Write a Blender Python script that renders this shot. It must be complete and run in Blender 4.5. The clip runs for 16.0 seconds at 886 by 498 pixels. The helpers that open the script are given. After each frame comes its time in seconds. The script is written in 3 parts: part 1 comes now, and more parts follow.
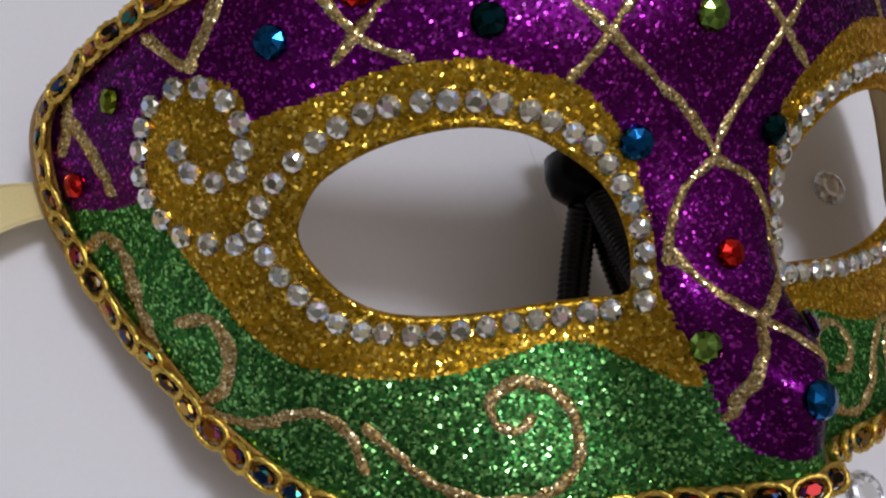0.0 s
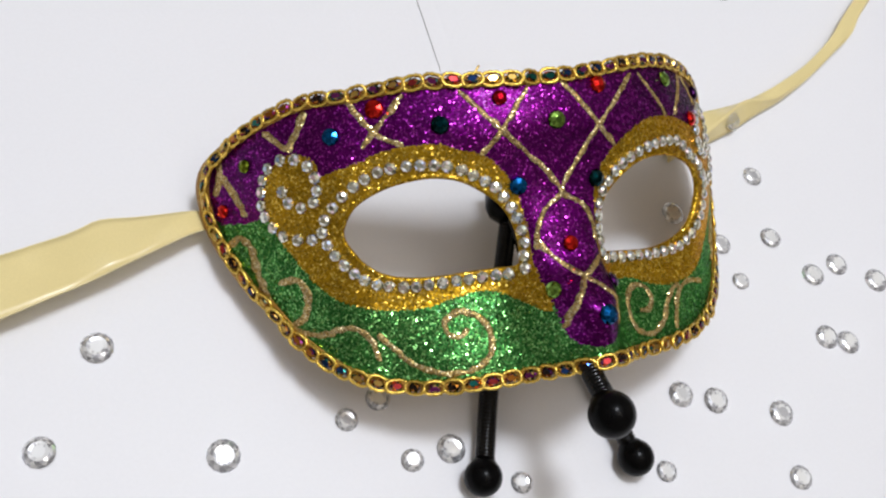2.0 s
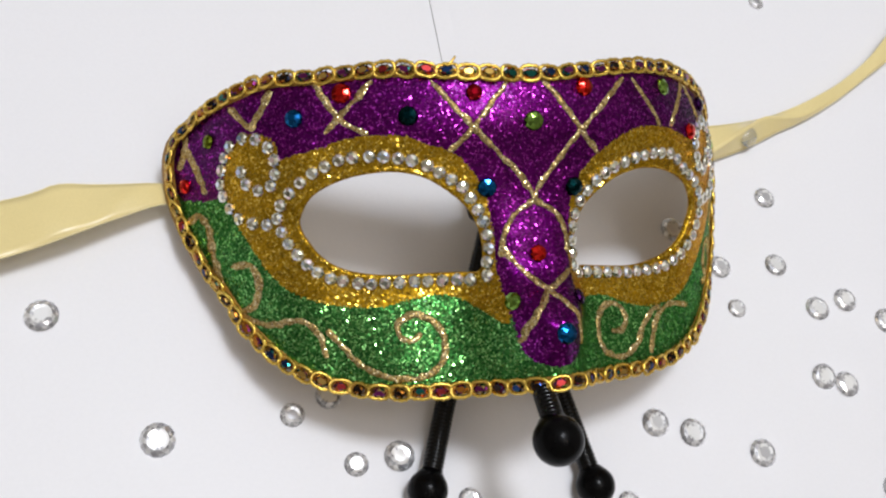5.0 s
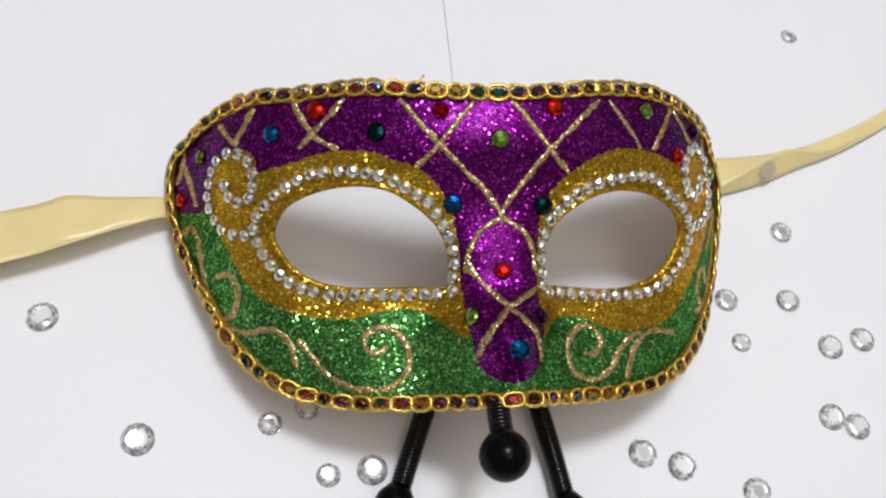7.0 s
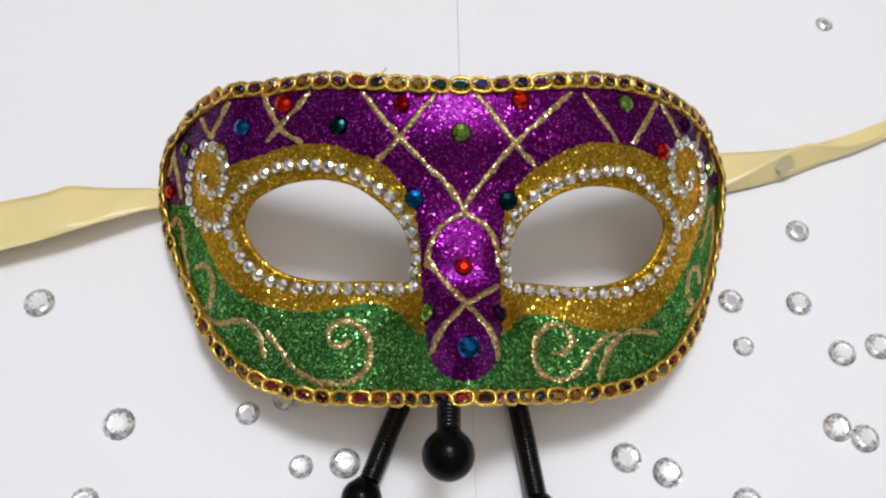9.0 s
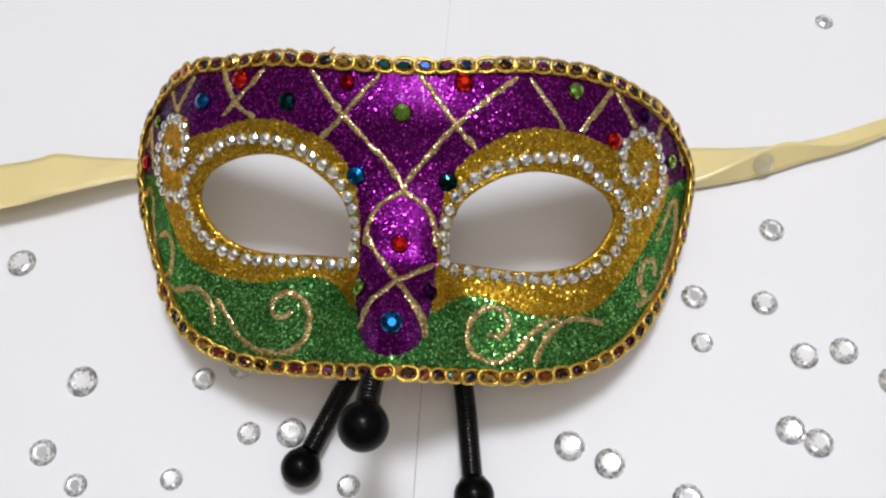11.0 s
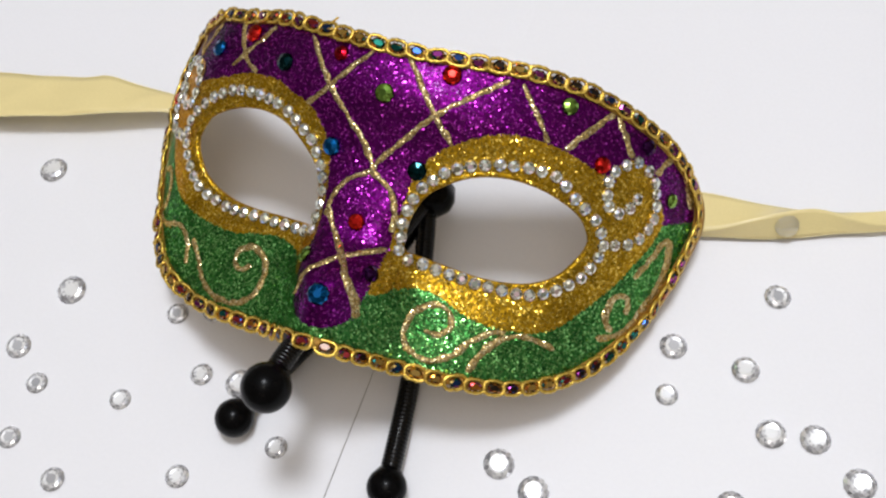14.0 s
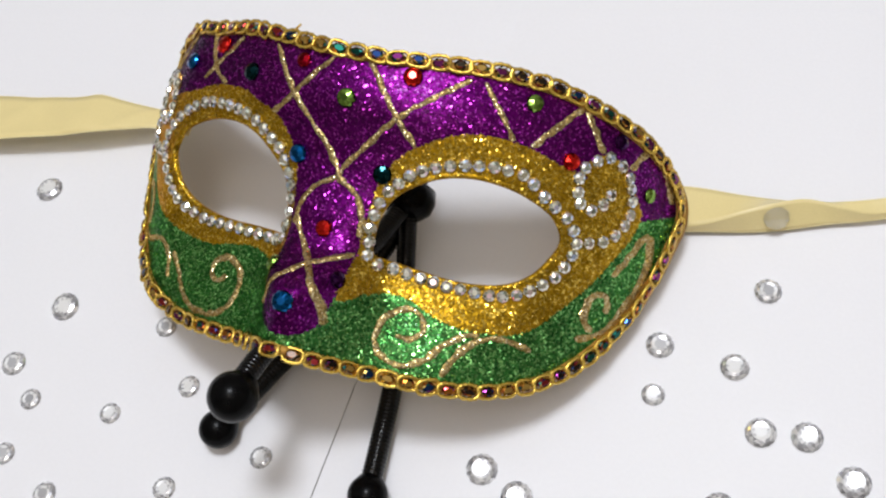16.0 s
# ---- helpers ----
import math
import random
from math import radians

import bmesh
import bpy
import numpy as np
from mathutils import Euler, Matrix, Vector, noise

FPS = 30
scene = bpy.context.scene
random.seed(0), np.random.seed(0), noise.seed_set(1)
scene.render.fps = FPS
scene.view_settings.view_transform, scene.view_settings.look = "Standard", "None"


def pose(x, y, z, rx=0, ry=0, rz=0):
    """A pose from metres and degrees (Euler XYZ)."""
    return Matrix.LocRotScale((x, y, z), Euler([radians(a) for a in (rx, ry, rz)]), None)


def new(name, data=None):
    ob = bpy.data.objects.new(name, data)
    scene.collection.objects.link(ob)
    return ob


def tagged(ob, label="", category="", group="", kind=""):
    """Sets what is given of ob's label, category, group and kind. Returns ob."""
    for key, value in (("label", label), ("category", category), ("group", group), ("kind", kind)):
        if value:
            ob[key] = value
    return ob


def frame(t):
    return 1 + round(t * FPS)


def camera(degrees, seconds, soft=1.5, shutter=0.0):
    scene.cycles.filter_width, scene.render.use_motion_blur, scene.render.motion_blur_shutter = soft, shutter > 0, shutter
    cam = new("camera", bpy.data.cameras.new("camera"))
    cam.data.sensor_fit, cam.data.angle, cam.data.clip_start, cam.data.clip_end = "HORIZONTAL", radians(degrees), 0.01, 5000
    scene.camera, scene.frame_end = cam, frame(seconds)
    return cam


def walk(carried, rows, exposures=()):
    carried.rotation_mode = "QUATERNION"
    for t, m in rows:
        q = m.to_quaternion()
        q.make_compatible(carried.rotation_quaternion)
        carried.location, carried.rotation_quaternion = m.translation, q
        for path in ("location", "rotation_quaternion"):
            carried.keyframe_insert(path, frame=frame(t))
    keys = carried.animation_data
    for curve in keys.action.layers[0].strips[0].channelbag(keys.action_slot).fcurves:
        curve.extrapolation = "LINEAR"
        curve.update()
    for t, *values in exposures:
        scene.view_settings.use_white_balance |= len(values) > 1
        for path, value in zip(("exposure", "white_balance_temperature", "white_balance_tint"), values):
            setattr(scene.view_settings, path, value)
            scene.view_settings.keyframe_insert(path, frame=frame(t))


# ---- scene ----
cam = camera(45.2, 16.0, soft=2.25)
PATH = [
    (0, -0.08478, -0.00436, 0.16461, 24.87, -16.60, -17.46),
    (0.2, -0.08467, -0.00448, 0.16379, 25.15, -16.60, -17.30),
    (0.3, -0.08577, -0.00855, 0.16691, 26.07, -16.69, -17.42),
    (0.5, -0.09486, -0.01467, 0.18162, 26.36, -17.34, -18.16),
    (0.7, -0.10012, -0.02289, 0.20172, 26.06, -16.57, -17.61),
    (1, -0.09851, -0.03773, 0.23555, 25.30, -13.91, -15.61),
    (1.2, -0.11167, -0.04862, 0.25631, 25.93, -14.78, -16.46),
    (1.5, -0.13763, -0.06925, 0.29271, 27.45, -15.95, -17.75),
    (2, -0.12457, -0.06318, 0.27734, 27.28, -15.17, -17.21),
    (2.5, -0.12243, -0.06165, 0.27608, 27.13, -15.34, -17.33),
    (3, -0.12081, -0.05915, 0.27518, 26.85, -15.67, -16.71),
    (3.5, -0.11649, -0.05935, 0.27252, 26.47, -15.33, -16.39),
    (4, -0.11499, -0.05975, 0.27299, 26.19, -15.29, -15.47),
    (4.5, -0.10759, -0.06302, 0.27207, 25.80, -14.80, -13.32),
    (5, -0.09426, -0.06071, 0.27241, 24.89, -14.28, -10.71),
    (5.2, -0.08478, -0.06607, 0.27211, 25.35, -13.93, -10.11),
    (7.3, -0.04764, -0.07750, 0.28049, 26.80, -6.61, -5.20),
    (7.5, -0.04137, -0.07590, 0.27995, 26.34, -5.33, -4.98),
    (8, -0.03011, -0.07674, 0.27890, 25.91, -3.37, -3.62),
    (8.5, -0.01987, -0.07522, 0.27990, 26.09, -3.11, -2.75),
    (9, -0.01106, -0.07806, 0.28157, 26.11, -2.06, -1.58),
    (9.2, -0.00747, -0.07981, 0.28237, 26.10, -1.58, -1.03),
    (11.3, 0.03847, -0.08420, 0.28307, 26.17, 2.56, 4.35),
    (11.5, 0.04478, -0.08433, 0.28338, 26.11, 3.21, 5.02),
    (12, 0.05578, -0.08227, 0.28270, 26.37, 3.96, 6.52),
    (12.5, 0.06436, -0.07821, 0.28061, 26.63, 4.33, 10.89),
    (13, 0.07594, -0.08058, 0.27758, 26.93, 4.82, 14.17),
    (13.5, 0.08044, -0.07782, 0.27726, 26.98, 5.25, 16.65),
    (14, 0.08617, -0.07360, 0.27567, 27.18, 5.24, 19.15),
    (14.5, 0.09496, -0.07410, 0.27658, 27.71, 6.80, 19.09),
    (15, 0.09904, -0.07253, 0.27545, 27.50, 7.64, 18.67),
    (15.5, 0.10236, -0.06735, 0.27238, 27.44, 8.12, 19.33),
    (16, 0.10892, -0.06647, 0.26887, 27.86, 9.41, 19.16),
]
EXPOSURES = [(0.0, -0.67, 6320, 16), (0.5, -0.65, 6280, 16), (1.0, -0.14, 6150, 14), (1.5, 0.04, 6250, 12), (2.0, 0.0, 6420, 10), (3.5, 0.0, 6500, 10), (9.0, 0.0, 6500, 10), (12.5, 0.03, 6500, 10), (16.0, 0.03, 6500, 10)]
walk(cam, [(t, pose(x, y, z, rx, ry, rz)) for t, x, y, z, rx, ry, rz in PATH], EXPOSURES)

# ---- light ----
world = bpy.data.worlds.new("room_air")
world.use_nodes = True
world.node_tree.nodes["Background"].inputs["Color"].default_value = (1.0, 0.91, 0.8, 1)
world.node_tree.nodes["Background"].inputs["Strength"].default_value = 0.055
scene.world = world


for watts, spot, radius, colour in ((34.5, (0.06, 0.14, 1.27), 0.12, (0.885, 0.93, 1.0)), (5.5, (0.2, -0.34, 1.26), 0.2, (1.0, 0.93, 0.84))):
    bulb = bpy.data.lights.new("ceiling_lamp_light", "POINT")
    bulb.energy, bulb.shadow_soft_size, bulb.color = watts, radius, colour
    new("ceiling_lamp_light", bulb).location = spot

# ---- materials ----
CM = 0.01


def material(name):
    m = bpy.data.materials.new(name)
    m.use_nodes = True
    nodes, links = m.node_tree.nodes, m.node_tree.links
    return m, nodes, links, nodes["Principled BSDF"]


def node(nodes, kind, **values):
    n = nodes.new(kind)
    for key, value in values.items():
        n.inputs[key].default_value = value
    return n


def ramp(nodes, stops):
    n = nodes.new("ShaderNodeValToRGB")
    while len(n.color_ramp.elements) < len(stops):
        n.color_ramp.elements.new(0.5)
    for e, (at, colour) in zip(n.color_ramp.elements, stops):
        e.position, e.color = at, (*colour, 1)
    return n


def glitter(name, dark, mid, light, flake=0.052, lean=0.12, tilt=0.32, sparks=0.25, rough=0.34):
    """Flakes of glitter in glue: most lie almost flat, some lean more and flash; each has its own tone."""
    m, nodes, links, bsdf = material(name)
    place = nodes.new("ShaderNodeTexCoord")
    cells = node(nodes, "ShaderNodeTexVoronoi", Scale=1 / (flake * CM))
    links.new(place.outputs["Object"], cells.inputs["Vector"])
    apart = nodes.new("ShaderNodeSeparateColor")
    links.new(cells.outputs["Color"], apart.inputs["Color"])
    tone = ramp(nodes, [(0.0, dark), (0.35, mid), (1 - sparks, mid), (1.0, light)])
    links.new(apart.outputs["Blue"], tone.inputs["Fac"])
    blotch = node(nodes, "ShaderNodeTexNoise", Scale=260.0, Detail=5.0, Roughness=0.65)
    links.new(place.outputs["Object"], blotch.inputs["Vector"])
    shade = ramp(nodes, [(0.3, (0.7, 0.7, 0.7)), (0.7, (1.15, 1.15, 1.15))])
    links.new(blotch.outputs["Fac"], shade.inputs["Fac"])
    mix = nodes.new("ShaderNodeMix")
    mix.data_type, mix.blend_type = "RGBA", "MULTIPLY"
    mix.inputs["Factor"].default_value = 1.0
    links.new(tone.outputs["Color"], mix.inputs[6])
    links.new(shade.outputs["Color"], mix.inputs[7])
    links.new(mix.outputs[2], bsdf.inputs["Base Color"])
    flash = nodes.new("ShaderNodeMapRange")
    flash.inputs["From Min"].default_value, flash.inputs["From Max"].default_value = 1 - sparks - 0.02, 1 - sparks + 0.02
    flash.inputs["To Min"].default_value, flash.inputs["To Max"].default_value = lean * 2, tilt * 2
    links.new(apart.outputs["Blue"], flash.inputs["Value"])
    off = nodes.new("ShaderNodeVectorMath")
    off.operation, off.inputs[1].default_value = "SUBTRACT", (0.5, 0.5, 0.5)
    turn = nodes.new("ShaderNodeTexWhiteNoise")
    links.new(cells.outputs["Color"], turn.inputs["Vector"])
    links.new(turn.outputs["Color"], off.inputs[0])
    scaled = nodes.new("ShaderNodeVectorMath")
    scaled.operation = "SCALE"
    links.new(off.outputs[0], scaled.inputs[0])
    links.new(flash.outputs["Result"], scaled.inputs["Scale"])
    shape = nodes.new("ShaderNodeNewGeometry")
    total = nodes.new("ShaderNodeVectorMath")
    total.operation = "ADD"
    links.new(shape.outputs["Normal"], total.inputs[0])
    links.new(scaled.outputs[0], total.inputs[1])
    unit = nodes.new("ShaderNodeVectorMath")
    unit.operation = "NORMALIZE"
    links.new(total.outputs[0], unit.inputs[0])
    links.new(unit.outputs[0], bsdf.inputs["Normal"])
    bsdf.inputs["Metallic"].default_value = 0.9
    gloss = ramp(nodes, [(1 - sparks - 0.02, (rough, rough, rough)), (1 - sparks + 0.02, (0.17, 0.17, 0.17))])
    links.new(apart.outputs["Blue"], gloss.inputs["Fac"])
    links.new(gloss.outputs["Color"], bsdf.inputs["Roughness"])
    links.new(unit.outputs[0], bsdf.inputs["Coat Normal"])
    bsdf.inputs["Coat Weight"].default_value, bsdf.inputs["Coat Roughness"].default_value = 0.13, 0.08
    bsdf.inputs["Specular Tint"].default_value = (*(min(1, 2 * c) for c in mid), 1)
    return m


def plain(name, colour, rough=0.5, metal=0.0, coat=0.0, grain=0.0, size=300.0, spread=0.12):
    """A surface with soft variation of tone and a fine relief."""
    m, nodes, links, bsdf = material(name)
    place = nodes.new("ShaderNodeTexCoord")
    noise_a = node(nodes, "ShaderNodeTexNoise", Scale=size, Detail=5.0)
    links.new(place.outputs["Object"], noise_a.inputs["Vector"])
    tone = ramp(nodes, [(0.25, tuple(c * (1 - spread) for c in colour)), (0.75, tuple(min(1, c * (1 + spread)) for c in colour))])
    links.new(noise_a.outputs["Fac"], tone.inputs["Fac"])
    links.new(tone.outputs["Color"], bsdf.inputs["Base Color"])
    bsdf.inputs["Roughness"].default_value, bsdf.inputs["Metallic"].default_value = rough, metal
    bsdf.inputs["Coat Weight"].default_value = coat
    if grain:
        bump = node(nodes, "ShaderNodeBump", Strength=grain, Distance=0.0004)
        links.new(noise_a.outputs["Fac"], bump.inputs["Height"])
        links.new(bump.outputs["Normal"], bsdf.inputs["Normal"])
    return m


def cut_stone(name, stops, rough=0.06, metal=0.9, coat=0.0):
    """A foil-backed cut stone; the tone differs from facet to facet, painting in glints and inner reflections, and from
    stone to stone.
    """
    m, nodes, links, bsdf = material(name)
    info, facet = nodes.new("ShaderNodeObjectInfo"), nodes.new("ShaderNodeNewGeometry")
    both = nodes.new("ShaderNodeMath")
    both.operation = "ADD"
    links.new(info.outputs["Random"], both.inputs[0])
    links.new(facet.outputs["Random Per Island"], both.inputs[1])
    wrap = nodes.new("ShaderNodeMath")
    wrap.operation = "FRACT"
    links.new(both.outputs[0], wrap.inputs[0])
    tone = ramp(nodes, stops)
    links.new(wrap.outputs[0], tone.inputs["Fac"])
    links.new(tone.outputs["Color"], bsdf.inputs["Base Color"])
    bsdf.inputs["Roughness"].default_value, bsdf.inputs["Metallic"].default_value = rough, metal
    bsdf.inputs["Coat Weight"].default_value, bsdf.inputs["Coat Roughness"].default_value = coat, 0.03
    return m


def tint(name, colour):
    """A coloured foil-backed stone; its facets' reflections are painted in as darker and lighter tones."""
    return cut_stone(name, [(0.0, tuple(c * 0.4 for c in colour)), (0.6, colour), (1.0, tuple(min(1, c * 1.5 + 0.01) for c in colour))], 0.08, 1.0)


PAPER = plain("white_paper", (0.80, 0.79, 0.81), 0.55, grain=0.06, size=900, spread=0.012)
WALL = plain("wall_paint", (0.37, 0.335, 0.285), 0.8, spread=0.04, size=3)
CEILING = plain("ceiling_paint", (0.74, 0.73, 0.73), 0.85, spread=0.03, size=3)
FLOOR = plain("floor_boards", (0.22, 0.16, 0.11), 0.5, spread=0.2, size=6)
WOOD = plain("table_wood", (0.16, 0.12, 0.09), 0.5, spread=0.25, size=30)
PURPLE = glitter("purple_glitter", (0.05, 0.0005, 0.054), (0.095, 0.0007, 0.1), (0.5, 0.04, 0.52), flake=0.042, lean=0.1, tilt=0.26, sparks=0.26)
GREEN = glitter("green_glitter", (0.01, 0.055, 0.014), (0.04, 0.18, 0.036), (0.34, 0.78, 0.24), flake=0.044, lean=0.16, tilt=0.33, sparks=0.38)
GOLD = glitter("gold_glitter", (0.22, 0.12, 0.004), (0.46, 0.26, 0.011), (0.95, 0.68, 0.12), flake=0.044, lean=0.15, tilt=0.34, sparks=0.32)
SAND = glitter("pale_gold_glitter", (0.2, 0.115, 0.04), (0.49, 0.345, 0.12), (1.0, 0.88, 0.55), flake=0.034, lean=0.3, tilt=0.38, sparks=0.42, rough=0.42)
BACKING = plain("moulded_pulp", (0.55, 0.4, 0.2), 0.9, grain=0.3)
BINDING = plain("orange_gold_braid", (0.36, 0.19, 0.035), 0.45, metal=0.75, grain=0.4, size=1500, spread=0.4)
CORD = plain("gold_cord", (0.85, 0.54, 0.1), 0.26, metal=0.9, grain=0.5, size=1500, spread=0.3)
BLACK = plain("black_rubber", (0.002, 0.0019, 0.002), 0.22, grain=0.1, size=700, spread=0.3)
BLACK.node_tree.nodes["Principled BSDF"].inputs["Specular IOR Level"].default_value = 0.08
RIBBED = plain("black_gooseneck", (0.002, 0.0019, 0.002), 0.16, grain=0.05, size=700, spread=0.3)
RIBBED.node_tree.nodes["Principled BSDF"].inputs["Specular IOR Level"].default_value = 0.25
SATIN = plain("cream_satin", (0.78, 0.645, 0.31), 0.27, grain=0.05, size=2500, spread=0.04)
SELVEDGE = plain("satin_edge", (0.78, 0.67, 0.36), 0.3, grain=0.3, size=3000, spread=0.15)
# One silver stone in two tones: white glare painted in its middle, greyer crown reflections.
CRYSTAL = cut_stone("silver_crystal_glare", [(0.0, (0.4, 0.4, 0.42)), (0.22, (0.7, 0.7, 0.72)), (0.4, (1.0, 1.0, 1.0)), (1.0, (1.0, 1.0, 1.0))], rough=0.12, metal=0.4, coat=0.6)
CROWN = cut_stone("silver_crown_dimmed", [(0.0, (0.3, 0.3, 0.32)), (0.3, (0.5, 0.5, 0.53)), (0.55, (0.7, 0.7, 0.73)), (0.75, (0.95, 0.95, 0.97)), (1.0, (1.0, 1.0, 1.0))], rough=0.12, metal=0.6, coat=0.6)
# Iridescent tints, with dark pits and white highlights painted in facet by facet.
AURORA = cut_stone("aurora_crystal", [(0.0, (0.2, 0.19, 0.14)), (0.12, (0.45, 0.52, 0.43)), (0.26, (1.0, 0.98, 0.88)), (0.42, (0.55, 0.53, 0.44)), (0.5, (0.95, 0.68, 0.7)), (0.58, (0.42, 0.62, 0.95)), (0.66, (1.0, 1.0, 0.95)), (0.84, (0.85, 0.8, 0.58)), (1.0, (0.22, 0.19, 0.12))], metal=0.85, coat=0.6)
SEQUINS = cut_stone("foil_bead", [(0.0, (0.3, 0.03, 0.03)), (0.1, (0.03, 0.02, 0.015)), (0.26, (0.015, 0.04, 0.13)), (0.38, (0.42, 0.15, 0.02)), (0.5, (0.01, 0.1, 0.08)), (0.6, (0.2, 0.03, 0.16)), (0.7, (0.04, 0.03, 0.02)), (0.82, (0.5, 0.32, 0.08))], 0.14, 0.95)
SEQUINS.node_tree.nodes["Color Ramp"].color_ramp.interpolation = "CONSTANT"
CLEAR = plain("clear_acrylic", (0.95, 0.95, 0.92), 0.05, spread=0.01)
CLEAR.node_tree.nodes["Principled BSDF"].inputs["Transmission Weight"].default_value = 0.85
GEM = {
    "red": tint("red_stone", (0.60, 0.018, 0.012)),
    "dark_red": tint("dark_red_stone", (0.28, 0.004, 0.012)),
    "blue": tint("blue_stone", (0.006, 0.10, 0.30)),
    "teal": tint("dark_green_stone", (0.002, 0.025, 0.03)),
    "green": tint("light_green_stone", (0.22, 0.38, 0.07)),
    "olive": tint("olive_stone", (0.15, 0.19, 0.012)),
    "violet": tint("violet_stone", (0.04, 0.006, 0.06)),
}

# ---- mesh tools ----


def mesh_of(name, verts, faces, mat, smooth=True):
    me = bpy.data.meshes.new(name)
    me.from_pydata([tuple(v) for v in verts], [], faces)
    me.materials.append(mat)
    me.polygons.foreach_set("use_smooth", [smooth] * len(me.polygons))
    me.update()
    return me


def part(name, me, parent, label="", m=None):
    ob = new(name, me)
    ob.parent = parent
    if m is not None:
        ob.matrix_basis = m
    return tagged(ob, label) if label else ob


def box(name, lo, hi, mat, kind="structure", label="", category=""):
    bm = bmesh.new()
    bmesh.ops.create_cube(bm, size=1)
    for v in bm.verts:
        v.co = [l + (h - l) * (c + 0.5) for l, h, c in zip(lo, hi, v.co)]
    me = bpy.data.meshes.new(name)
    bm.to_mesh(me)
    bm.free()
    me.materials.append(mat)
    return tagged(new(name, me), label, category, kind=kind)


def curve_points(points, step, closed=False):
    """A smooth line through the points (Catmull-Rom), in even steps."""
    p = np.array(points, float)
    if closed:
        p = np.vstack([p[-1], p, p[0], p[1]])
    else:
        p = np.vstack([2 * p[0] - p[1], p, 2 * p[-1] - p[-2]])
    fine = []
    for a, b, c, d in zip(p[:-3], p[1:-2], p[2:-1], p[3:]):
        for s in np.linspace(0, 1, 24, endpoint=False):
            fine.append(0.5 * (2 * b + (c - a) * s + (2 * a - 5 * b + 4 * c - d) * s**2 + (3 * b - a - 3 * c + d) * s**3))
    fine.append(p[-2])
    fine = np.array(fine)
    run = np.r_[0, np.cumsum(np.linalg.norm(np.diff(fine, axis=0), axis=1))]
    count = max(2, round(run[-1] / step))
    at = np.linspace(0, run[-1], count + 1)
    out = np.stack([np.interp(at, run, column) for column in fine.T], 1)
    return out[:-1] if closed else out


def inside(poly, x, y):
    """Whether points lie inside a closed polygon."""
    hit = np.zeros(np.shape(x), bool)
    for (x0, y0), (x1, y1) in zip(poly, np.roll(poly, -1, axis=0)):
        cross = (y0 > y) != (y1 > y)
        with np.errstate(divide="ignore", invalid="ignore"):
            hit ^= cross & (x < (x1 - x0) * (y - y0) / (y1 - y0) + x0)
    return hit


def tube(path, radii, sides=12, cap=True):
    """A round tube along 3D points with a radius at each."""
    path = np.array(path, float)
    tang = np.gradient(path, axis=0)
    tang /= np.linalg.norm(tang, axis=1)[:, None]
    ref = np.array([0.0, 0.0, 1.0]) if abs(tang[0][2]) < 0.9 else np.array([1.0, 0.0, 0.0])
    verts, faces = [], []
    for p, t, r in zip(path, tang, radii):
        a = np.cross(t, ref)
        a /= np.linalg.norm(a)
        ref = np.cross(a, t)
        for k in range(sides):
            w = 2 * math.pi * k / sides
            verts.append(p + r * (math.cos(w) * a + math.sin(w) * ref))
    for i in range(len(path) - 1):
        for k in range(sides):
            j = (k + 1) % sides
            faces.append((i * sides + k, i * sides + j, (i + 1) * sides + j, (i + 1) * sides + k))
    if cap:
        faces.append(tuple(range(sides))[::-1])
        faces.append(tuple(range(len(verts) - sides, len(verts))))
    return verts, faces


def stone_mesh(name, mat, sides=8, table=0.55, crown=0.42, girdle=0.12):
    """A brilliant-cut flat-backed stone of radius 1: girdle, two rows of crown facets, flat table."""
    rings = [(0.96, 0.0, 0), (1.0, girdle, 0), (0.84, girdle + crown * 0.58, 0.5), (table, girdle + crown, 0)]
    verts, faces = [], []
    for r, z, turn in rings:
        for k in range(sides):
            w = 2 * math.pi * (k + turn) / sides
            verts.append((r * math.cos(w), r * math.sin(w), z))
    n = sides
    faces.append(tuple(range(n))[::-1])
    for k in range(n):
        j = (k + 1) % n
        faces.append((k, j, n + j, n + k))
        faces.append((n + k, n + j, 2 * n + k))
        faces.append((n + j, 2 * n + j, 2 * n + k))
        faces.append((2 * n + k, 3 * n + j, 3 * n + k))
        faces.append((2 * n + k, 2 * n + j, 3 * n + j))
    faces.append(tuple(range(3 * n, 4 * n)))
    apart, split = [], []
    for face in faces:
        split.append(tuple(range(len(apart), len(apart) + len(face))))
        apart += [verts[k] for k in face]
    return mesh_of(name, apart, split, mat, smooth=False)


# ---- room ----
box("floor", (-1.2, -1.1, -0.79), (1.2, 1.2, -0.75), FLOOR)
box("wall_west", (-1.3, -1.1, -0.75), (-1.2, 1.2, 1.75), WALL)
box("wall_east", (1.2, -1.1, -0.75), (1.3, 1.2, 1.75), WALL)
box("wall_north", (-1.3, 1.2, -0.75), (1.3, 1.3, 1.75), WALL)
box("wall_south", (-1.3, -1.2, -0.75), (1.3, -1.1, 1.75), WALL)
box("ceiling", (-1.3, -1.2, 1.75), (1.3, 1.3, 1.8), CEILING)
box("table_top", (-0.62, -0.42, -0.03), (0.62, 0.52, -0.0006), WOOD)
for sx in (-0.56, 0.56):
    for sy in (-0.36, 0.46):
        box("table_support", (sx - 0.03, sy - 0.03, -0.75), (sx + 0.03, sy + 0.03, -0.03), WOOD)


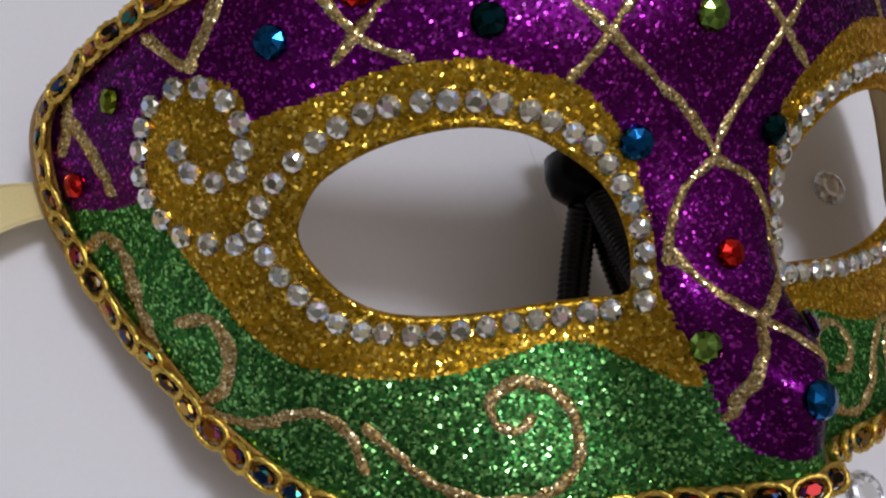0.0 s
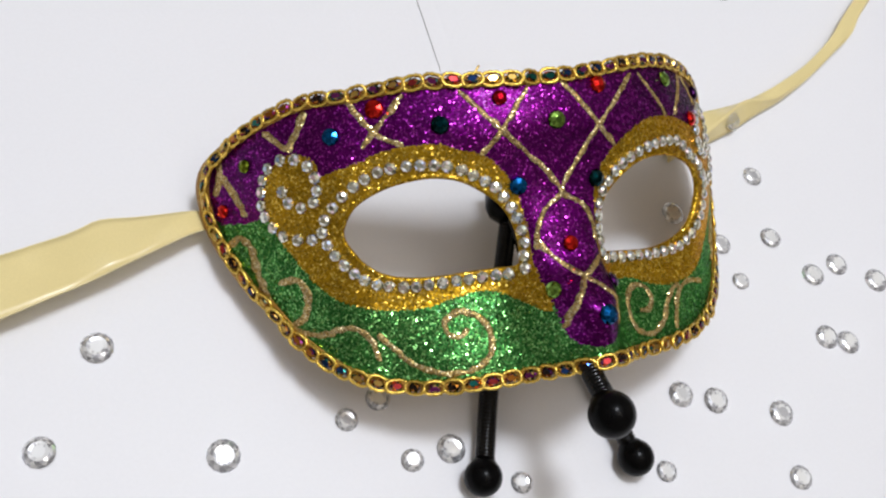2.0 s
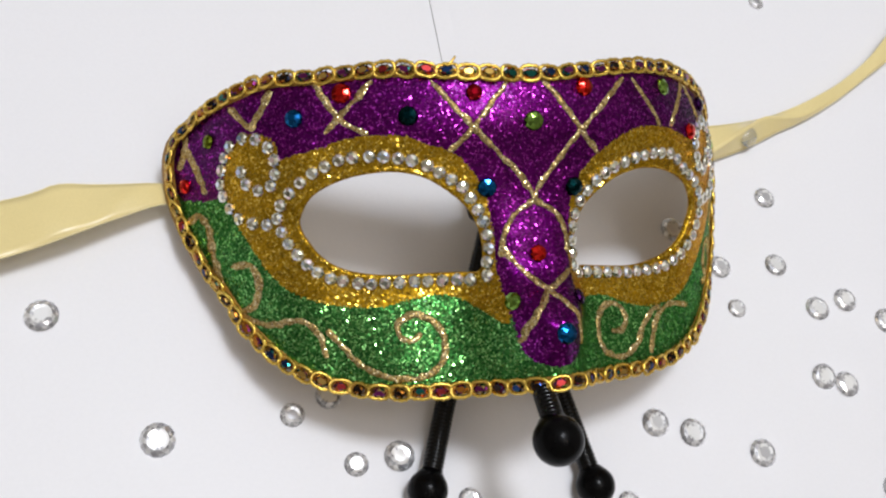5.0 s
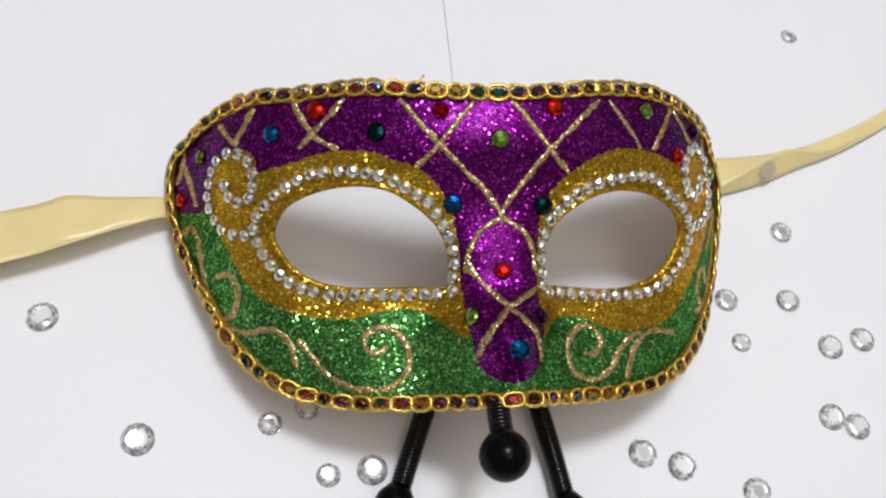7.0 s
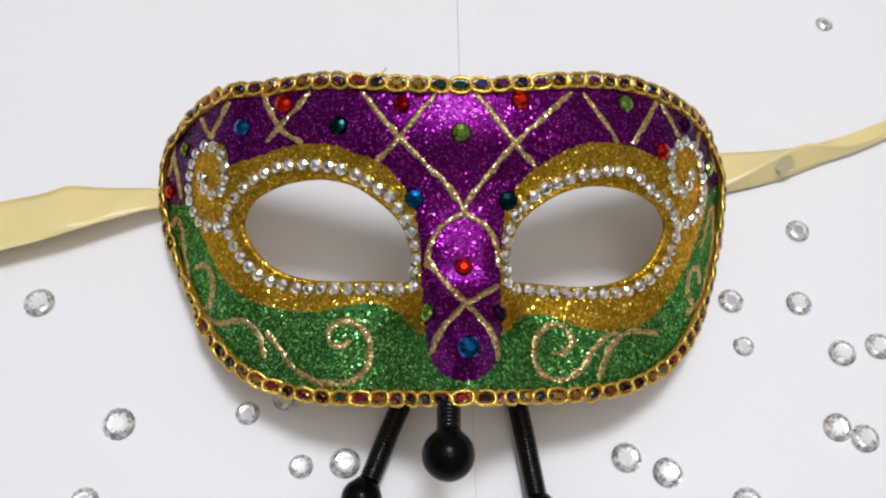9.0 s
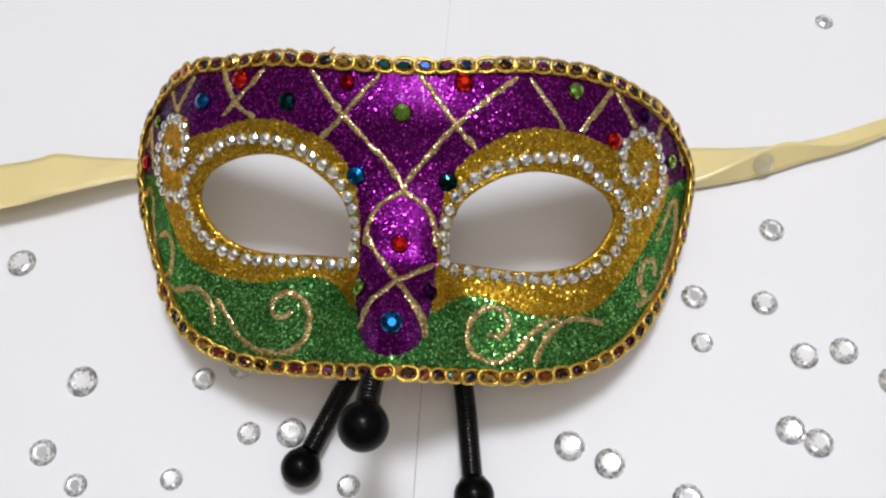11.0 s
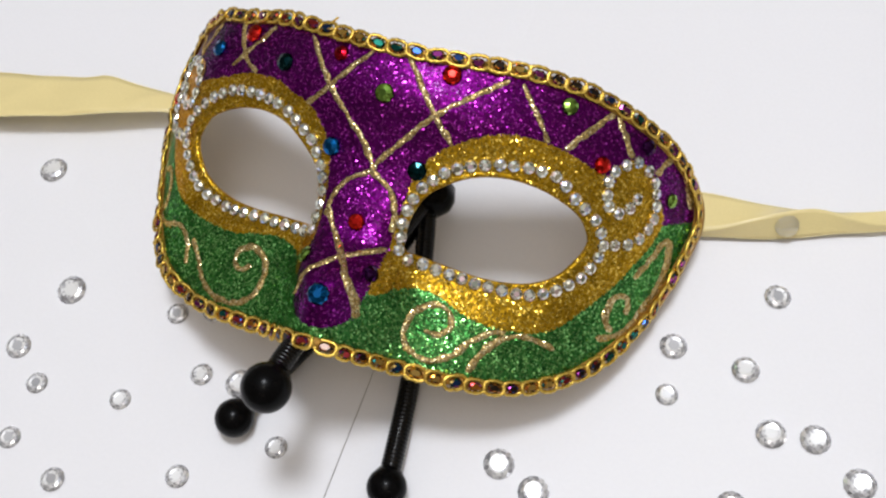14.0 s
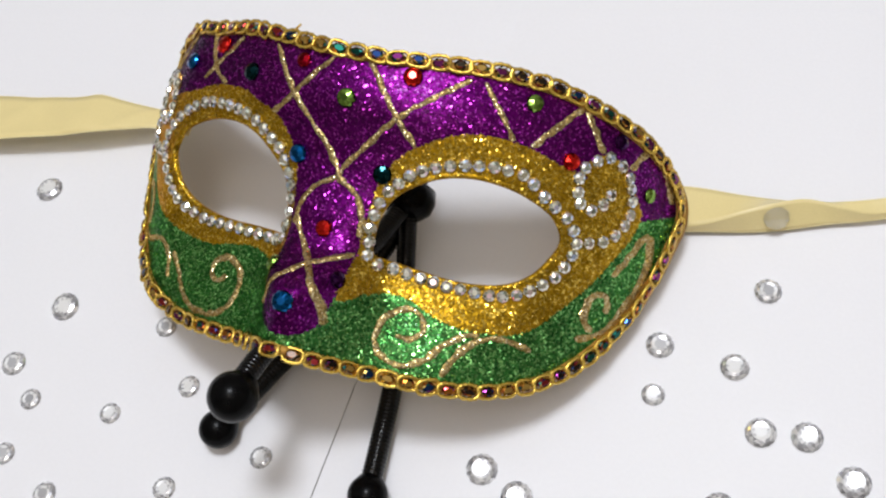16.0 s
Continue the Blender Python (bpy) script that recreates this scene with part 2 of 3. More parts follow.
def paper(name, side, label):
    """A sheet that meets the other along a seam, where its edge curls up a little."""
    verts, faces, n = [], [], len(SEAM)
    for y, x, gap, curl, curl_other in SEAM:
        lift = curl if side < 0 else curl_other
        at = x + max(0, side) * gap
        for across, z in ((side * 0.55, 0.0), (at + side * 0.02, 0.0), (at + side * 0.006, lift * 0.3), (at, lift)):
            verts += [(across, y, z), (across, y, z - 0.00025)]
    for r in range(n - 1):
        for k in range(3):
            a, b = 8 * r + 2 * k, 8 * (r + 1) + 2 * k
            faces += [(a, a + 2, b + 2, b), (a + 1, b + 1, b + 3, a + 3)]
        faces.append((8 * r + 6, 8 * r + 7, 8 * r + 15, 8 * r + 14))
    me = mesh_of(name, verts, faces if side < 0 else [f[::-1] for f in faces], PAPER, False)
    return tagged(new(name, me), label, "paper", "white paper sheets")


SEAM = [(-0.34, 0.0094, 0.0002, 0.0007, 0), (-0.06, 0.0095, 0.00015, 0.0006, 0), (0.0, 0.0096, 0.0001, 0.0005, 0), (0.05, 0.0096, 0.00004, 0, 0), (0.08, 0.0096, 0.00004, 0, 0), (0.13, 0.0099, 0.0001, 0, 0.0005), (0.46, 0.012, 0.0001, 0, 0.0005)]
paper("paper_sheet", -1, "large plain white paper sheet lying flat on the table")
paper("paper_sheet", 1, "large plain white paper sheet lying flat on the table")

# ---- the mask's form, in centimetres of its own frame: u across, v up, h out ----
TILT_MASK, MIDDLE, SHIFT = radians(26.0), 0.48, (0.125, -0.03)
BEND = [2.682, 0.77, 0.551, -0.736, -3.342, -0.336, -1.129, 1.882, 0.221, -3.666, 1.344, 1.78, 0.367]


def form(u, v):
    u, v = np.asarray(u, float), np.asarray(v, float)
    wide = np.abs(u)
    wide = np.where(wide > 7.5, 7.5 + 0.72 * (wide - 7.5), wide)
    a, b, nose = (wide / 8) ** 2, (v - 5) / 4, np.exp(-((np.abs(u) / 1.16) ** np.clip(2.1 + 3.2 * (v - 3.1), 2.1, 4.4)))
    terms = [1 + 0 * u, b, b**2, b**3, a, a * b, a * b**2, a**2, a**2 * b, a**3]
    terms += [nose * np.exp(-(((v - c) / s) ** 2)) for c, s in ((1.6, 1.2), (3.2, 1.0), (5.0, 1.0))]
    cheek = -0.25 * np.exp(-(((v - 4.5) / 0.9) ** 2)) * np.exp(-(((np.abs(u) - 3.1) / 1.7) ** 4))
    cheek = cheek + 0.2 * np.exp(-(((v - 2.25) / 0.8) ** 2)) * np.exp(-(((np.abs(u) - 2.7) / 1.5) ** 4))
    brow = 0.12 * np.exp(-(((v - 8.0) / 0.7) ** 2)) * np.exp(-((u / 3.5) ** 4))
    wing = np.clip((-u - 4.3) / 1.6, 0, 1)
    wing = 0.23 * wing**2 * (3 - 2 * wing) + 0.04 * np.clip(-u - 6, 0, 3)
    return sum(k * t for k, t in zip(BEND, terms)) + cheek + brow + wing


def place(u, v, lift=0.0):
    """World places of points of the mask, lifted off its face by centimetres."""
    u, v = np.asarray(u, float), np.asarray(v, float)
    e = 0.02
    du, dv = (form(u + e, v) - form(u - e, v)) / (2 * e), (form(u, v + e) - form(u, v - e)) / (2 * e)
    size = np.sqrt(du**2 + dv**2 + 1)
    h = form(u, v) + lift / size
    u, v = u - lift * du / size, v - lift * dv / size
    c, s = math.cos(TILT_MASK), math.sin(TILT_MASK)
    return np.stack([u + MIDDLE, v * c - h * s + SHIFT[0], v * s + h * c + SHIFT[1]], -1) * CM


def facing(u, v):
    """The way that the mask's face looks at a point."""
    n = place(u, v, 0.1) - place(u, v)
    return n / np.linalg.norm(n)


LOWER_EDGE = [(7.35, 4.35), (6.95, 3.6), (6.4, 2.85), (5.7, 2.22), (4.8, 1.8), (3.8, 1.62), (2.5, 1.58), (1.3, 1.64)]
TOP_EDGE = [(1.4, 9.27), (2.5, 9.39), (3.6, 9.46), (4.8, 9.4)]
RIGHT_EDGE = [(5.9, 9.12), (6.65, 8.82), (7.25, 8.42), (7.7, 7.93), (7.93, 7.45), (8.0, 6.9), (7.9, 6.3), (7.79, 5.75), (7.62, 5.15)]
LEFT_EDGE = [(5.9, 9.42), (6.65, 9.22), (7.2, 8.98), (7.72, 8.64), (8.12, 8.25), (8.3, 7.8), (8.34, 7.25), (8.28, 6.6), (8.12, 5.95), (7.85, 5.25), (7.6, 4.7)]
half_right = TOP_EDGE + RIGHT_EDGE + LOWER_EDGE
half_left = TOP_EDGE + LEFT_EDGE + LOWER_EDGE
OUTLINE = np.array([(0, 9.2)] + half_right + [(0, 1.8)] + [(-u, v) for u, v in half_left[::-1]])
HOLE = np.array([(5.47, 6.0), (5.2, 6.42), (4.7, 6.7), (4.1, 6.87), (3.35, 6.91), (2.65, 6.76), (2.1, 6.46), (1.65, 6.1), (1.4, 5.76), (1.25, 5.3), (1.21, 4.85), (1.28, 4.44), (1.75, 4.39), (2.4, 4.36), (3.15, 4.33), (3.9, 4.39), (4.5, 4.56), (5.0, 4.9), (5.33, 5.35), (5.49, 5.7)])
GOLD_EDGE = np.array([(5.95, 7.42), (5.5, 7.52), (5.0, 7.64), (4.36, 7.84), (3.6, 7.88), (3.0, 7.8), (2.4, 7.54), (1.97, 7.34), (1.57, 7.0), (1.23, 6.54), (1.1, 6.15), (0.98, 5.12), (0.96, 4.17), (0.95, 3.23), (1.35, 3.5), (1.73, 3.7), (2.29, 3.74), (2.95, 3.56), (3.5, 3.44), (4.0, 3.42), (4.75, 3.52), (5.35, 3.8), (5.9, 4.32), (6.35, 4.95), (6.55, 5.35), (6.8, 5.85), (7.0, 6.4), (7.06, 6.9), (6.98, 7.5), (6.72, 7.95), (6.35, 8.14), (6.03, 7.98), (5.84, 7.7)])


def lopsided(points, side):
    """The mask's two halves differ a little: one eye sits lower than the other."""
    out = []
    for u, v in points:
        near = np.clip((u - 1.2) / 1.6, 0, 1) * np.clip((6.0 - u) / 0.9, 0, 1)
        out.append((u, v - side * near * (0.28 if v < 3.95 else 0.1 if v < 7.4 else 0.0)))
    return np.array(out)


hole_line = {side: curve_points(lopsided(HOLE, side), 0.12, True) for side in (1, -1)}
wide_lobe = [(u - 0.2 if u > 5.7 and v > 7.3 else u, v) for u, v in GOLD_EDGE]
gold_line = {side: curve_points(lopsided(wide_lobe if side > 0 else GOLD_EDGE, side), 0.12, True) for side in (1, -1)}
outline_line = curve_points(OUTLINE, 0.12, True)

mask = tagged(new("venetian_mask"), "purple, green and gold glitter half mask with rhinestone-rimmed eyes", "mask")


def build_panels():
    step = 0.036
    us, vs = np.arange(-8.75, 8.501, step), np.arange(1.4, 9.7, step)
    gu, gv = np.meshgrid(us, vs, indexing="ij")
    rough = np.random.default_rng(3).normal(0, 0.012, (2, *gu.shape))
    cu, cv = (gu[:-1, :-1] + step / 2), (gv[:-1, :-1] + step / 2)
    ju, jv = np.abs(cu) + rough[0, 1:, 1:], cv + rough[1, 1:, 1:]
    right = cu > 0
    hole = np.where(right, inside(hole_line[1], np.abs(cu), cv), inside(hole_line[-1], np.abs(cu), cv))
    solid = inside(outline_line, cu, cv) & ~hole
    gold = np.where(right, inside(gold_line[1], ju, jv), inside(gold_line[-1], ju, jv))
    sides = np.where(right, np.interp(ju, [6.7, 6.95, 7.4, 7.9, 8.2], [6.55, 6.66, 6.9, 7.16, 7.28]), np.interp(ju, [6.7, 7.2, 7.5, 8.0, 8.2, 8.5], [6.6, 6.58, 6.52, 6.62, 6.9, 7.2]))
    drop = np.interp(ju, [0, 0.25, 0.5, 0.74, 0.83, 0.9, 0.93], [2.2, 2.24, 2.33, 2.55, 2.85, 3.3, 3.4])
    purple = ~gold & ((jv > np.where(ju > 6.7, sides, 6.0)) | ((ju < 1.25) & (jv > drop)))
    green = ~gold & ~purple
    number = np.arange(gu.size).reshape(gu.shape)
    quads = np.stack([number[:-1, :-1], number[1:, :-1], number[1:, 1:], number[:-1, 1:]], -1)

    def sheet(name, want, mat, label, lift, flip=False):
        some = quads[want & solid]
        used, index = np.unique(some, return_inverse=True)
        where = place(gu.ravel()[used], gv.ravel()[used], lift)
        faces = index.reshape(-1, 4)
        if flip:
            faces = faces[:, ::-1]
        part(name, mesh_of(name, where, faces.tolist(), mat), mask, label)

    sheet("forehead_panel", purple, PURPLE, "purple glitter forehead and nose panel", 0)
    sheet("cheek_panel", green, GREEN, "green glitter lower panel", 0)
    sheet("eye_surround", gold, GOLD, "gold glitter eye surround", 0)
    sheet("shell", gold | ~gold, BACKING, "moulded mask back", -0.14, True)


build_panels()


def band(name, line, profile, mat, label="", mirror=1):
    """A closed strip along a line on the mask: profile of (outward, lift)."""
    n = len(line)
    tang = np.roll(line, -1, axis=0) - np.roll(line, 1, axis=0)
    tang /= np.linalg.norm(tang, axis=1)[:, None]
    out = np.stack([tang[:, 1], -tang[:, 0]], 1)
    area = np.sum(line[:, 0] * np.roll(line[:, 1], -1) - line[:, 1] * np.roll(line[:, 0], -1))
    out *= 1 if area > 0 else -1
    verts, k = [], len(profile)
    for d, lift in profile:
        q = line + d * out
        verts.append(place(q[:, 0] * mirror, q[:, 1], lift))
    verts = np.concatenate(verts)
    faces = [(a * n + i, a * n + (i + 1) % n, (a + 1) * n + (i + 1) % n, (a + 1) * n + i) for a in range(k - 1) for i in range(n)]
    return part(name, mesh_of(name, verts, faces, mat), mask, label)


for side in (1, -1):
    band("eye_rim", hole_line[side], [(0.1, 0.002), (0.05, 0.022), (0.0, 0.012), (-0.03, -0.04), (-0.02, -0.12), (0.03, -0.17)], GOLD, "thick gold eye rim", side)
band("edge_binding", outline_line, [(-0.2, 0.0), (-0.17, 0.05), (0.0, 0.07), (0.05, 0.05), (0.07, -0.03), (0.05, -0.13), (-0.05, -0.16)], BINDING, "gold braid backing")


def raised_line(name, points, width=0.15, mirror=1, label=""):
    line = curve_points(points, 0.06)
    line[:, 0] *= mirror
    tang = np.gradient(line, axis=0)
    tang /= np.linalg.norm(tang, axis=1)[:, None]
    side = np.stack([-tang[:, 1], tang[:, 0]], 1)
    rng = np.random.default_rng(abs(hash((len(points), round(points[0][0] * 100)))) % 1000)
    wide = width / 2 * (1 + np.convolve(rng.normal(0, 0.26, len(line) + 2), np.ones(3) / 3, "valid"))
    wide[0] *= 0.5
    wide[-1] *= 0.5
    profile = [(-1.0, -0.01), (-0.7, 0.018), (-0.3, 0.03), (0.3, 0.03), (0.7, 0.018), (1.0, -0.01)]
    line = line + side * np.convolve(rng.normal(0, 0.018, len(line) + 2), np.ones(3) / 3, "valid")[:, None]
    lumps = 1 + np.convolve(rng.normal(0, 0.5, len(line) + 2), np.ones(3) / 3, "valid")
    rows = [place(*(line + s * wide[:, None] * side).T, lift * lumps if lift > 0 else lift) for s, lift in profile]
    n = len(line)
    faces = [(a * n + i, (a + 1) * n + i, (a + 1) * n + i + 1, a * n + i + 1) for a in range(5) for i in range(n - 1)]
    return part(name, mesh_of(name, np.concatenate(rows), faces, SAND), mask, label)


LATTICE = [
    [(-4.95, 9.28), (-4.47, 8.35), (-3.85, 7.9)],
    [(-3.67, 9.2), (-4.47, 8.35), (-4.8, 7.98)],
    [(-2.37, 9.1), (-1.47, 7.94), (-0.6, 7.08), (-0.06, 6.46), (0.08, 6.14), (0.42, 5.96), (0.72, 5.66), (0.88, 5.25), (0.94, 4.8)],
    [(-0.54, 9.05), (-1.47, 7.94), (-2.04, 7.39)],
    [(0.35, 9.05), (1.33, 7.8), (1.87, 7.22)],
    [(2.77, 9.1), (1.33, 7.8), (0.72, 7.08), (0.2, 6.46), (0.06, 6.14), (-0.28, 5.96), (-0.6, 5.66), (-0.78, 5.25), (-0.84, 4.8)],
    [(3.11, 9.12), (4.03, 7.9)],
    [(5.3, 9.1), (4.45, 7.85)],
    [(5.4, 9.1), (5.97, 8.15)],
    [(-5.88, 9.16), (-6.42, 8.2)],
    [(-6.8, 8.85), (-6.42, 8.25)],
    [(-7.85, 8.4), (-7.86, 7.9), (-8.02, 7.4)],
    [(-7.86, 8.05), (-7.44, 6.72)],
    [(6.95, 8.7), (6.62, 7.93)],
    [(7.3, 8.3), (7.66, 7.4)],
    [(-0.85, 5.05), (-0.45, 4.5), (0.07, 3.97), (0.65, 3.23), (0.82, 2.62)],
    [(0.92, 4.4), (0.5, 4.16), (0.07, 3.97), (-0.55, 3.38), (-0.8, 2.78)],
]
for points in LATTICE:
    raised_line("lattice_line", points, 0.155)
SWIRLS = [
    [(-7.89, 5.95), (-7.66, 6.18), (-7.46, 5.86), (-7.4, 5.33), (-7.24, 4.49), (-6.96, 3.75), (-6.52, 3.42), (-5.9, 3.35)],
    [(-6.98, 4.84), (-6.6, 4.86), (-6.42, 4.45), (-6.54, 3.85), (-6.9, 3.62)],
    [(-6.3, 3.32), (-5.55, 3.45), (-5.15, 3.12), (-4.95, 2.5)],
    [(-4.92, 3.2), (-4.61, 2.79), (-4.22, 2.32), (-3.61, 1.98), (-2.93, 1.96), (-2.42, 2.24), (-2.22, 2.76), (-2.4, 3.25), (-2.85, 3.48), (-3.28, 3.28), (-3.25, 2.95), (-2.95, 2.85), (-2.75, 3.02)],
    [(2.25, 2.68), (2.55, 2.62), (2.82, 2.9), (2.65, 3.25), (2.25, 3.33), (1.9, 3.05), (1.8, 2.6), (2.0, 2.15), (2.55, 1.98), (3.05, 2.25), (3.4, 2.7), (3.8, 3.0), (4.1, 3.08)],
    [(3.5, 1.92), (3.65, 2.35), (4.0, 2.85), (4.6, 3.1), (5.3, 2.95)],
    [(6.5, 3.7), (6.3, 4.06), (6.4, 4.6), (6.7, 4.66), (6.75, 4.24)],
    [(6.2, 3.45), (6.75, 3.7), (7.05, 4.3), (7.3, 5.0), (7.42, 5.8), (7.3, 6.4), (7.05, 5.9), (6.75, 5.2)],
]
for points in SWIRLS:
    raised_line("swirl_line", points, 0.175)


def seat(u, v, radius, lift=0.0, turn=0.0):
    """The pose of a stone of that radius glued on the mask."""
    n = Vector(facing(u, v))
    m = n.to_track_quat("Z", "Y").to_matrix().to_4x4()
    return Matrix.Translation(Vector(place(u, v, lift))) @ m @ pose(0, 0, 0, 0, 0, turn) @ Matrix.Scale(radius * CM, 4)


STONE_PATH = [(6.56, 7.2), (6.5, 6.95), (6.36, 6.74), (6.16, 6.68), (5.99, 6.84), (5.9, 7.15), (5.92, 7.5), (6.02, 7.78), (6.2, 7.98), (6.4, 8.06), (6.62, 7.99), (6.79, 7.81), (6.92, 7.51), (7.0, 7.16), (7.01, 6.78), (6.9, 6.38), (6.66, 6.04), (6.36, 5.9), (6.1, 5.9)]
EYE_STONES = [(5.95, 6.02), (5.62, 6.6), (5.05, 7.02), (4.42, 7.24), (3.8, 7.28), (3.1, 7.18), (2.43, 6.95), (1.82, 6.58), (1.36, 6.05), (1.2, 5.72), (1.1, 5.25), (1.09, 4.9), (1.12, 4.6), (1.22, 4.27), (1.77, 4.23), (2.45, 4.2), (3.26, 4.17), (4.03, 4.19), (4.72, 4.35), (5.28, 4.73), (5.68, 5.27)]
def hugging(points):
    """One eye's row of stones runs closer to the opening at its outer corner."""
    return [(u - 0.12, v - 0.17) if u > 4.8 and v > 5.9 else (u, v) for u, v in points]


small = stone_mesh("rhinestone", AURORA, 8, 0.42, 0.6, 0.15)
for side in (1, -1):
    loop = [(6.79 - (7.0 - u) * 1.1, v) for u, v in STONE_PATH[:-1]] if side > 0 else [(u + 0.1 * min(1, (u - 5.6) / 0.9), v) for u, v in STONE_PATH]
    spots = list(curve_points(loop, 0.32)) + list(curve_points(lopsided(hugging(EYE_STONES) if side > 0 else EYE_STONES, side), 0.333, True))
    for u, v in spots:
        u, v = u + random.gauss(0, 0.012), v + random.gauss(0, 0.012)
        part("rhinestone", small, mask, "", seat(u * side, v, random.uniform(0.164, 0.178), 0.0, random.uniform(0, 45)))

GEMS = [("olive", -7.3, 8.05, 0.2), ("red", -7.9, 6.95, 0.2), ("blue", -5.45, 8.4, 0.24), ("red", -4.35, 8.93, 0.26), ("teal", -2.95, 8.29, 0.25), ("dark_red", -1.4, 8.77, 0.21), ("green", 0.0, 8.04, 0.25), ("red", 1.46, 8.85, 0.25), ("green", 4.25, 8.9, 0.23), ("red", 5.33, 7.74, 0.23), ("violet", 6.25, 8.55, 0.22), ("green", 7.12, 7.43, 0.2), ("blue", -1.12, 6.5, 0.25), ("teal", 1.16, 6.42, 0.25), ("red", 0.05, 4.83, 0.22), ("green", -0.83, 3.75, 0.23), ("violet", 0.86, 3.72, 0.22), ("blue", 0.06, 3.02, 0.27)]
gem_mesh = {}
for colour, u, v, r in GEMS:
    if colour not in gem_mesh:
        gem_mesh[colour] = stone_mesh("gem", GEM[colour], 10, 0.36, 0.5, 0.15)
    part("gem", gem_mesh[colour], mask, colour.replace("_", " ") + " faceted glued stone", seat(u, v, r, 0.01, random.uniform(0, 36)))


def ring_mesh(name, a, b, r, mat, segments=18, sides=6):
    """A link of braid: a rounded oblong ring of twisted cord lying flat."""
    verts, faces = [], []
    for i in range(segments):
        w = 2 * math.pi * i / segments
        c, s = math.cos(w), math.sin(w)
        c, s = math.copysign(abs(c) ** 0.75, c), math.copysign(abs(s) ** 0.75, s)
        out = Vector((c / a, s / b, 0)).normalized()
        for k in range(sides):
            q = 2 * math.pi * k / sides
            p = Vector((a * c, b * s, 0)) + r * (1.2 if i % 2 else 0.82) * (math.cos(q) * out + Vector((0, 0, math.sin(q))))
            verts.append(p)
    for i in range(segments):
        for k in range(sides):
            j, n = (i + 1) % segments, (k + 1) % sides
            faces.append((i * sides + k, j * sides + k, j * sides + n, i * sides + n))
    return mesh_of(name, verts, faces, mat)


link = ring_mesh("braid_link", 0.268 * CM, 0.172 * CM, 0.05 * CM, CORD, 26)
bead = stone_mesh("braid_bead", SEQUINS, 6, 0.6, 0.5, 0.2)
edge = curve_points(OUTLINE, 0.04, True)
edge = np.vstack([edge, edge[:1]])
solid_edge = place(*edge.T)
run = np.r_[0, np.cumsum(np.linalg.norm(np.diff(solid_edge, axis=0), axis=1))]
links = round(run[-1] / (0.5 * CM))
stations = np.linspace(0, run[-1], links, endpoint=False)
ring = np.stack([np.interp(stations, run, column) for column in edge.T], 1)
front = Vector((0, -math.sin(TILT_MASK), math.cos(TILT_MASK)))
for i, (u, v) in enumerate(ring):
    a, b = ring[i - 1], ring[(i + 1) % links]
    du, dv = (b - a) / np.linalg.norm(b - a)
    x = Vector(place(*b) - place(*a)).normalized()
    side_on = min(1.0, max(0.0, (abs(float(u)) - 6.6) / 1.4))
    inset = 0.03 + 0.11 * side_on
    iu, iv = u + inset * dv, v - inset * du
    outward = Vector((math.copysign(1.0, u), 0, 0))
    n = (0.75 * Vector(facing(iu, iv)) + 0.4 * (1 - side_on) * front + 0.55 * side_on * outward).normalized()
    y = n.cross(x).normalized()
    n = x.cross(y)
    turn = Matrix((x, y, n)).transposed().to_4x4() @ pose(0, 0, 0, random.gauss(0, 9), random.gauss(0, 9), random.gauss(0, 6))
    at = Vector(place(iu, iv, 0.09))
    part("braid_link", link, mask, "", Matrix.Translation(at) @ turn @ Matrix.Diagonal((random.uniform(0.94, 1.06), random.uniform(0.92, 1.05), 1, 1)))
    part("braid_bead", bead, mask, "", Matrix.Translation(at - 0.0003 * n) @ turn @ Matrix.Diagonal((random.uniform(0.185, 0.215) * CM, 0.13 * CM, 0.16 * CM, 1)))
thread = curve_points([(-2.0, 9.35), (-1.85, 9.5), (-1.75, 9.62)], 0.04)
part("loose_thread", mesh_of("loose_thread", *tube(place(*thread.T, 0.12), [0.0003] * len(thread), 6), CORD), mask, "loose gold thread end")

# ---- the tripod that props the mask ----
tripod = tagged(new("flexible_tripod"), "small black flexible tripod with ball feet propping the mask", "tripod")


def gooseneck(points, foot, foot_radius):
    path = curve_points(points, 0.027) * CM
    radii = [CM * (0.275 + 0.014 * math.cos(i * 2 * math.pi / 4)) for i in range(len(path))]
    leg = part("leg", mesh_of("leg", *tube(path, radii, 14), RIBBED), tripod, "ribbed black gooseneck leg")
    bm = bmesh.new()
    bmesh.ops.create_uvsphere(bm, u_segments=32, v_segments=20, radius=foot_radius * CM)
    end = Vector(path[-1]) - Vector(path[-6])
    q = end.to_track_quat("Z", "Y").to_matrix().to_4x4()
    for v in bm.verts:
        if v.co.z < -0.75 * foot_radius * CM:
            v.co.z = -0.9 * foot_radius * CM
    me = bpy.data.meshes.new("ball_foot")
    bm.to_mesh(me)
    bm.free()
    me.materials.append(BLACK)
    me.polygons.foreach_set("use_smooth", [True] * len(me.polygons))
    part("ball_foot", me, leg, "round black ball foot", Matrix.Translation(Vector(foot) * CM) @ q)


